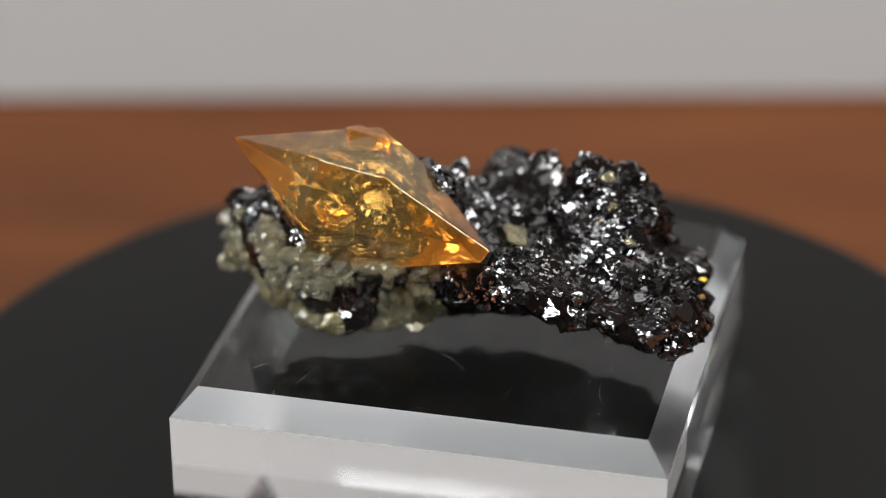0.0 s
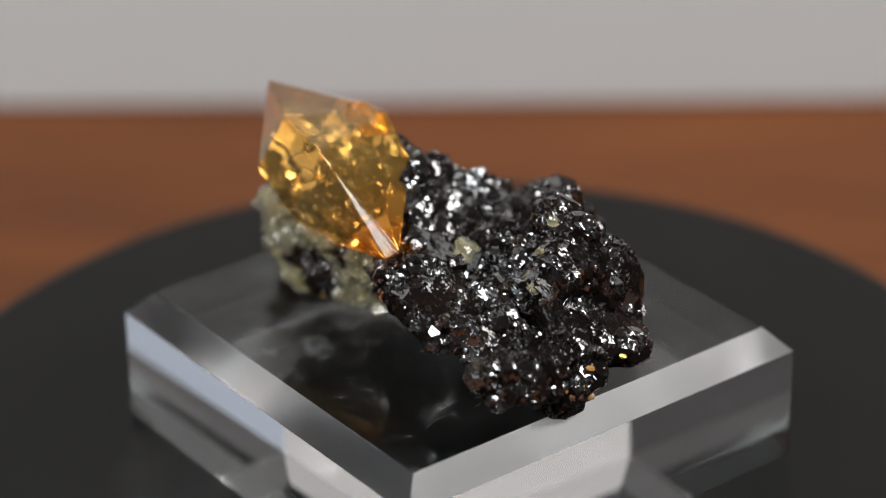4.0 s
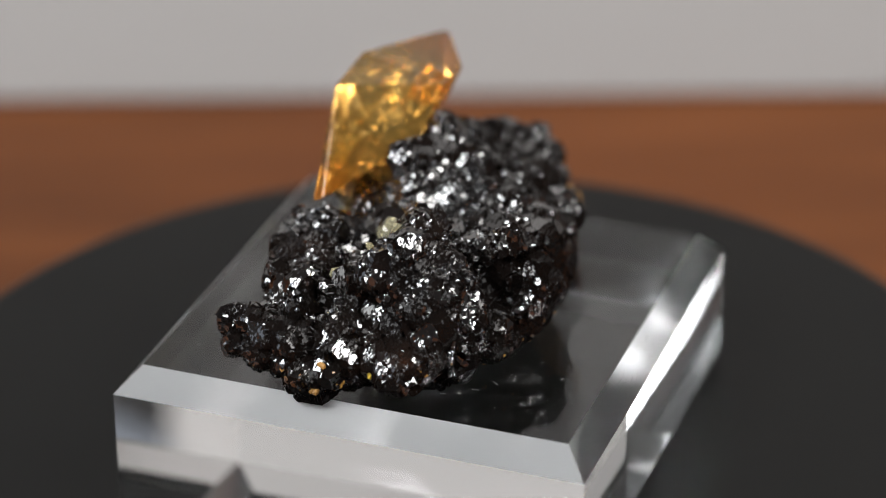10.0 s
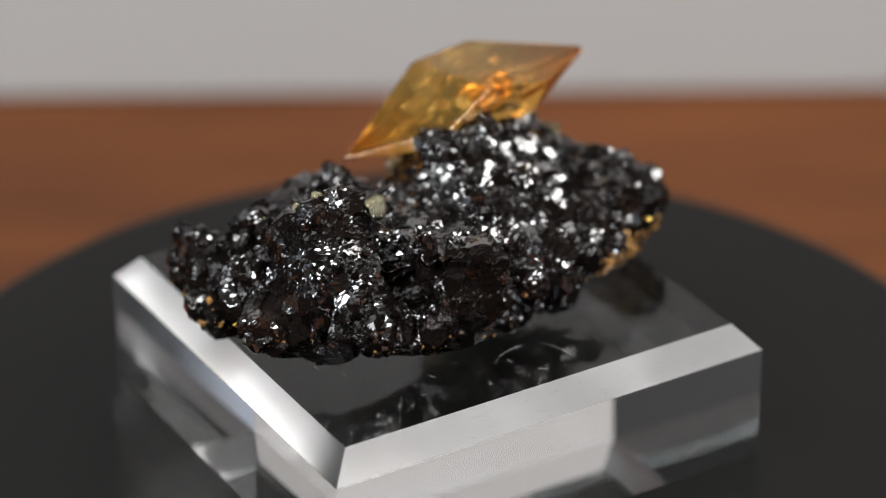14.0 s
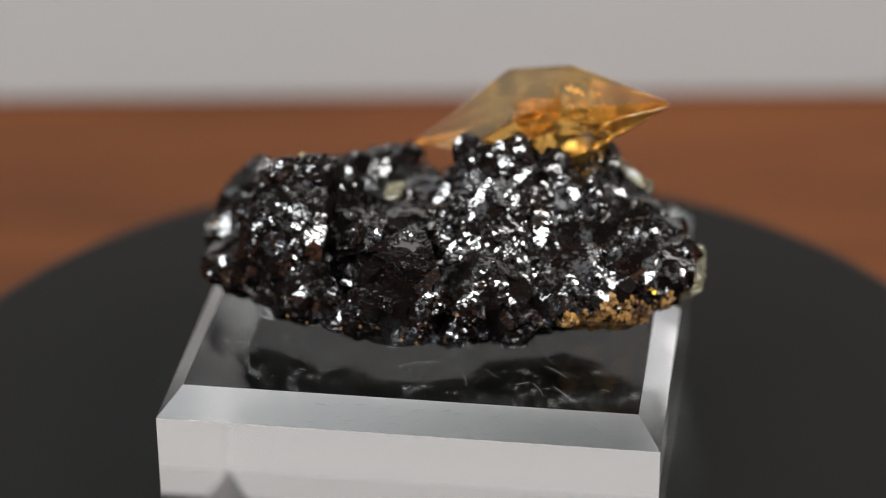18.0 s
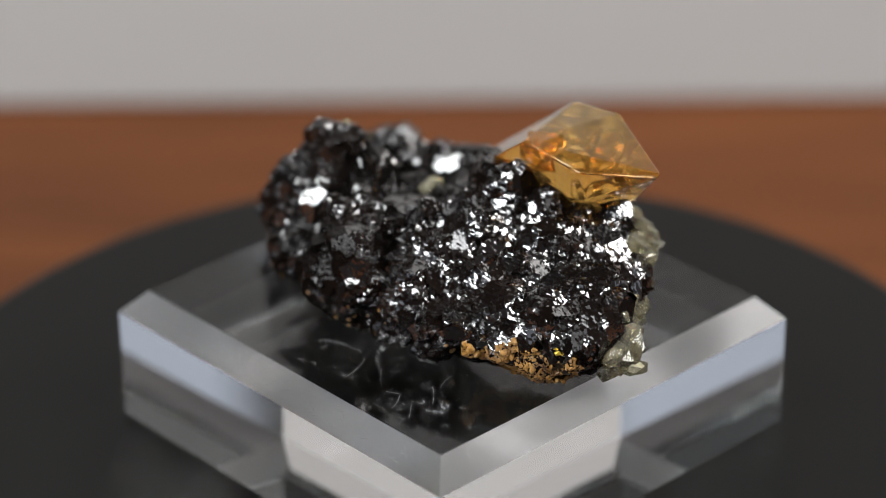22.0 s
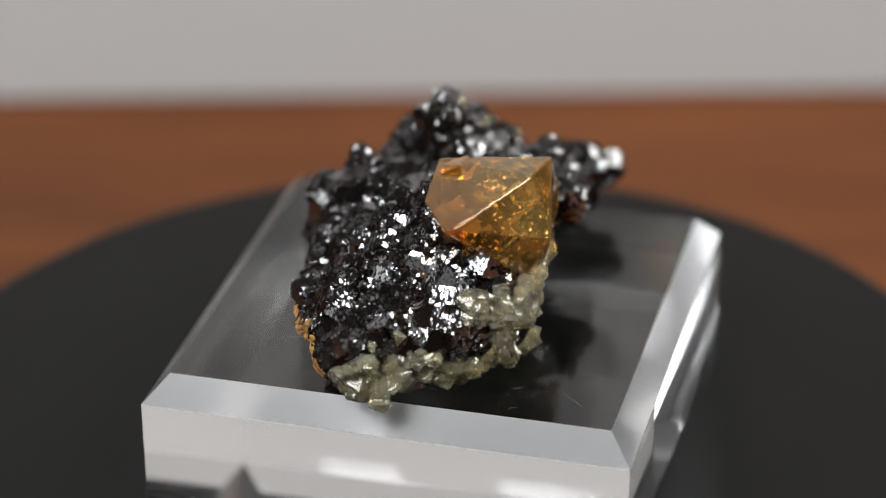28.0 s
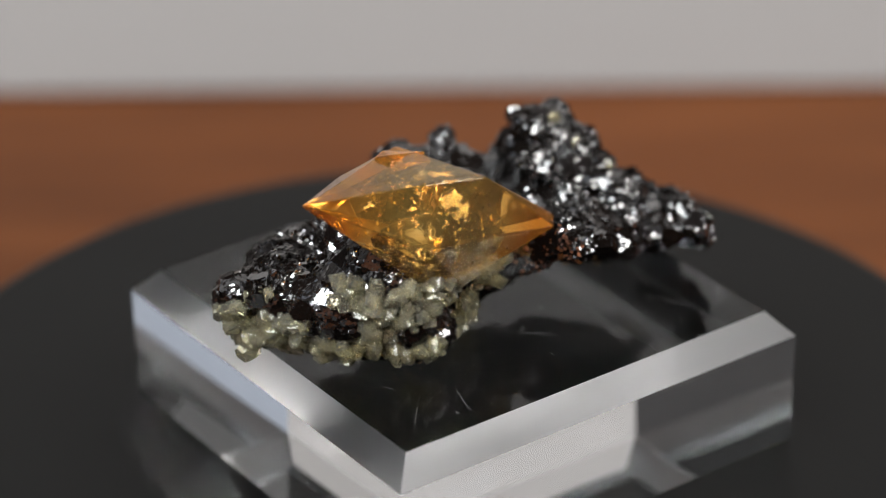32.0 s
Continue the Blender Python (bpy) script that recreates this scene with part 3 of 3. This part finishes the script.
joined("ochre_patch", sample(3600, lambda q, n: (q - Vector((-0.74, 0.30, 0.20))).length < 0.25 and q.z < 0.29 + 0.1 * noise.noise(q * 7.0) and noise.noise(q * 9.0) > -0.25), lambda q: rng.uniform(0.009, 0.021),
       OCHRE, specimen, "rusty orange and yellow patch low on the end")
# Ochre crust along the low edges
joined("ochre_crust", sample(420, lambda q, n: (q.z < 0.30 and n.z < 0.5 and noise.noise(q * 3.1 + Vector((5, 2, 1))) > 0.12)
       or ((q - Vector((-0.72, 0.33, 0.24))).length < 0.22 and q.z < 0.3)), lambda q: rng.uniform(0.008, 0.022), OCHRE, specimen, "ochre and rusty brown grains along the low edge")

# Rusty red-brown crust under the tip of the tongue
joined("rusty_crust", sample(260, lambda q, n: (q - Vector((0.16, -0.50, 0.42))).length < 0.15 and n.z < 0.45), lambda q: rng.uniform(0.007, 0.016),
       RUST, specimen, "rusty red-brown crust under the jutting tongue")


def single(tip, foot, radius, name, label=""):
    a, c = local(*tip), local(*foot)
    bm = scaleno((a - c).length * 1.1, radius * U, 0.35, seed=int(1000 * radius) + 3, wobble=0.28)
    bmesh.ops.bevel(bm, geom=bm.verts[:] + bm.edges[:], offset=0.012 * U, segments=1, affect="EDGES")
    bmesh.ops.transform(bm, matrix=Matrix.Translation((a + c) / 2) @ turned(a - c) @ Matrix.Diagonal((1, 0.65, 1, 1)), verts=bm.verts)
    part(name, bm, CREAM, specimen, label)


def lump(place, radius, seed):
    """A rough pale grain half sunk into the rock."""
    bm = gem(seed, 16)
    bmesh.ops.transform(bm, matrix=Matrix.Translation(local(*place)) @ Euler((seed, 2 * seed, 0)).to_matrix().to_4x4() @ Matrix.Diagonal((radius * U, 0.8 * radius * U, 0.7 * radius * U, 1)), verts=bm.verts)
    part("pale_grain", bm, CREAM, specimen, "rough whitish calcite grain")


single((0.182, -0.162, 0.565), (0.318, -0.112, 0.432), 0.070, "small_calcite", "small pale yellow pointed crystal in the hollow")
single((0.19, -0.215, 0.53), (0.31, -0.13, 0.45), 0.042, "small_calcite", "stubby pale crystal beside the pointed one")
for seed, (place, radius) in enumerate((((0.715, -0.185, 0.555), 0.038), ((0.585, 0.02, 0.720), 0.040), ((0.63, -0.08, 0.640), 0.030), ((0.50, -0.10, 0.600), 0.022),
                                        ((-0.94, -0.12, 0.45), 0.050), ((-0.98, -0.03, 0.41), 0.042), ((-0.93, -0.07, 0.36), 0.046))):
    lump(place, radius, seed + 60)


# Two brassy yellow specks low on the rock
BRASS, _, yb = material("brassy_yellow_sulphide", 0.28, 0.7)
yb.inputs["Base Color"].default_value = (0.72, 0.50, 0.07, 1)
for seed, place in enumerate(((-0.88, 0.235, 0.315), (0.945, 0.085, 0.265))):
    for k in range(3):
        bm = gem(80 + 5 * seed + k, 12)
        spot = Vector(place) + Vector((0.02 * k, -0.015 * k, 0.008 * k))
        bmesh.ops.transform(bm, matrix=Matrix.Translation(local(*spot)) @ Matrix.Diagonal((0.020 * U, 0.016 * U, 0.014 * U, 1)), verts=bm.verts)
        part("brassy_grain", bm, BRASS, specimen, "bright brassy yellow speck")

# Healed cracks inside the amber crystal: thin wavy gaps of air
GAP = bpy.data.materials.new("air_gap_in_crystal")
GAP.use_nodes = True
glass = GAP.node_tree.nodes.new("ShaderNodeBsdfGlass")
glass.inputs["IOR"].default_value, glass.inputs["Roughness"].default_value = 0.68, 0.10
glass.inputs["Color"].default_value = (1.0, 0.97, 0.90, 1)
GAP.node_tree.links.new(glass.outputs[0], GAP.node_tree.nodes["Material Output"].inputs[0])
hull_faces = [(p.center.copy(), p.normal.copy()) for p in amber.data.polygons]


def room_inside(p):
    """How deep p lies within the amber crystal."""
    return min((c - p).dot(n) for c, n in hull_faces)


CLEAVAGE = (Euler((0.9, 0.0, 0.3)), Euler((0.9, 0.0, 2.4)), Euler((-0.7, 0.4, 4.4)))


def healed_crack(number):
    """A lens-shaped gap with a rippled, ragged sheet on either side."""
    rng = random.Random(300 + number)
    turn = (CLEAVAGE[number % 3].to_matrix() @ Euler([rng.gauss(0, 0.25) for _ in range(3)]).to_matrix()).to_4x4()
    heart = Vector((rng.uniform(-0.10, 0.10), rng.uniform(-0.10, 0.10), rng.uniform(-0.36, 0.36))) * U
    heart = AMBER_POSE @ (heart * (1 - abs(heart.z) / U))
    reach = rng.uniform(0.05, 0.12) * U
    bowl, shift = rng.uniform(-0.35, 0.35), Vector((rng.uniform(0, 9), rng.uniform(0, 9), 0))
    rings, steps = 7, 22
    bm = bmesh.new()
    sheets = []
    for lift in (1, -1):
        grid = []
        for k in range(rings + 1):
            row = []
            for j in range(steps):
                a, f = 6.283 * j / steps, k / rings
                r = reach * f * (1 + 0.35 * noise.noise(Vector((math.cos(a), math.sin(a), 0)) * 1.7 + shift))
                x, y = r * math.cos(a), 0.8 * r * math.sin(a)
                z = bowl * r * r / reach + 0.03 * reach * noise.noise(Vector((x, y, 0)) / reach * 2.2 + shift) + lift * 0.010 * reach * (1 - f * f) + lift * 0.00001 * U
                p = heart + turn.to_3x3() @ Vector((x, y, z))
                deep = room_inside(p)
                if deep < 0.012 * U:
                    p += (heart - p) * min(1.0, (0.012 * U - deep) / max(1e-9, room_inside(heart) - deep))
                row.append(bm.verts.new(p))
            grid.append(row)
        for p, q in zip(grid, grid[1:]):
            for j in range(steps):
                bm.faces.new((p[j], p[(j + 1) % steps], q[(j + 1) % steps], q[j]))
        sheets.append(grid)
    for j in range(steps):
        a, b = sheets[0][-1], sheets[1][-1]
        bm.faces.new((a[j], a[(j + 1) % steps], b[(j + 1) % steps], b[j]))
    bmesh.ops.remove_doubles(bm, verts=[v for g in sheets for v in g[0]], dist=1e-9)
    bmesh.ops.dissolve_degenerate(bm, edges=bm.edges, dist=1e-10)
    part("healed_crack", bm, GAP, amber, "glinting healed crack inside the crystal", True)


for number in range(4):
    healed_crack(number)

# Small golden flakes strewn through it
FLAKE, ftree, fb = material("golden_cleavage_flake", 0.08, 0.0, 1.5, 0.55)
fb.inputs["Base Color"].default_value = (0.97, 0.74, 0.30, 1)
verts, faces = [], []
for _ in range(110):
    c = Vector((rng.gauss(0, 0.09), rng.gauss(0, 0.09), rng.uniform(-0.42, 0.42))) * U
    if room_inside(AMBER_POSE @ c) < 0.02 * U:
        continue
    tilt = (CLEAVAGE[rng.randrange(3)].to_matrix() @ Euler([rng.gauss(0, 0.3) for _ in range(3)]).to_matrix())
    s = rng.uniform(0.003, 0.011) * U
    base, sides = len(verts), rng.choice((4, 5, 6))
    for lift in (-0.03, 0.03):
        for k in range(sides):
            g = 6.283 * k / sides + 0.4 * math.sin(3.0 * k)
            verts.append(AMBER_POSE @ (c + tilt @ Vector((s * math.cos(g), 0.6 * s * math.sin(g), lift * s))))
    faces.append([base + k for k in range(sides)][::-1])
    faces.append([base + sides + k for k in range(sides)])
    faces += [[base + k, base + (k + 1) % sides, base + sides + (k + 1) % sides, base + sides + k] for k in range(sides)]
me = bpy.data.meshes.new("cleavage_flakes")
me.from_pydata(verts, [], faces)
me.materials.append(FLAKE)
flakes = new("cleavage_flakes", me)
flakes.parent = amber
tagged(flakes, "golden sparkling flakes inside the amber crystal", kind="stuff")

# Fine scratches and lint on top of the block
LINT, _, lb = material("pale_scratch", 0.6)
lb.inputs["Base Color"].default_value = (0.42, 0.42, 0.42, 1)


def thread(x, y, heading, length, curl, thick, name):
    """A thin curled thread lying on the block's top; x, y from the turntable's axis."""
    bm = bmesh.new()
    p, h, steps = Vector((x * U - BX, y * U - BY, 0.6063 * U + 0.00002)), heading, 10
    rows, bend = [], rng.uniform(-curl, curl)
    for _ in range(steps):
        side_way = Vector((-math.sin(h), math.cos(h), 0)) * thick
        rows.append([bm.verts.new(p + side_way), bm.verts.new(p - side_way), bm.verts.new(p + Vector((0, 0, thick * 1.5)))])
        p = p + Vector((math.cos(h), math.sin(h), 0)) * (length * U / steps)
        bend += rng.uniform(-curl, curl) * 0.5
        h += bend / steps
    for a, c in zip(rows, rows[1:]):
        for k in range(3):
            bm.faces.new((a[k], a[(k + 1) % 3], c[(k + 1) % 3], c[k]))
    part(name, bm, LINT, block)


def bevel_scratch(u, v, heading, length):
    """A hair-thin scratch on one sloped top edge of the block."""
    bm = bmesh.new()
    slope = Vector((0, -0.0944, 0.1063)).normalized()
    out = Vector((0, 0.1063, 0.0944)).normalized()
    a = Vector((u * U, (0.9944 - 0.0944 * v) * U, (0.50 + 0.1063 * v) * U)) + out * 0.00001
    way = Vector((1, 0, 0)) * math.cos(heading) + slope * math.sin(heading)
    side_way = way.cross(out)
    rows = []
    for k in range(5):
        p = a + way * (length * U * k / 4) + side_way * (0.002 * U * math.sin(k * 1.3 + 9 * u))
        rows.append([bm.verts.new(p + side_way * 0.000008), bm.verts.new(p - side_way * 0.000008), bm.verts.new(p + out * 0.000012)])
    for p, q in zip(rows, rows[1:]):
        for k in range(3):
            bm.faces.new((p[k], p[(k + 1) % 3], q[(k + 1) % 3], q[k]))
    part("scratch", bm, LINT, block)


for _ in range(46):
    v = rng.uniform(0.12, 0.80)
    bevel_scratch(rng.uniform(-0.85, 0.45), v, rng.gauss(0.35, 0.5) if v < 0.6 else rng.gauss(0, 0.15), rng.uniform(0.02, 0.06))
SCUFFS = ((-0.42, 0.63, 4, 0.10), (-0.08, 0.60, 2, 0.05), (-0.60, 0.62, 2, 0.08), (0.30, -0.70, 3, 0.18), (-0.55, -0.75, 2, 0.10))
for x, y, count, spread in SCUFFS:
    for _ in range(count):
        thread(x + rng.gauss(0, spread), y + rng.gauss(0, spread), rng.uniform(0, 6.28), rng.uniform(0.06, 0.20), 0.7, 0.000009, "scratch")
for _ in range(46):
    x, y = rng.uniform(-0.82, 0.86), rng.uniform(-0.9, 0.8)
    thread(x, y, rng.uniform(0, 6.28), rng.uniform(0.01, 0.04), 0.6, 0.000014, "scratch")


spin_rows = [(t, SPIN_START + SPIN_RATE * t) for t in range(0, 33)]


def spun(x, y, z, degrees):
    c, s = math.cos(radians(degrees)), math.sin(radians(degrees))
    return pose(c * x - s * y, s * x + c * y, z, 0, 0, degrees)


def motions():
    walk(platter, [(t, pose(0, 0, 0, 0, 0, a)) for t, a in spin_rows])
    walk(block, [(t, spun(BX, BY, DISC_TOP + 0.00015, a)) for t, a in spin_rows])
    walk(specimen, [(t, spun(0, 0, LEVEL + BASE * U, a)) for t, a in spin_rows])


motions()
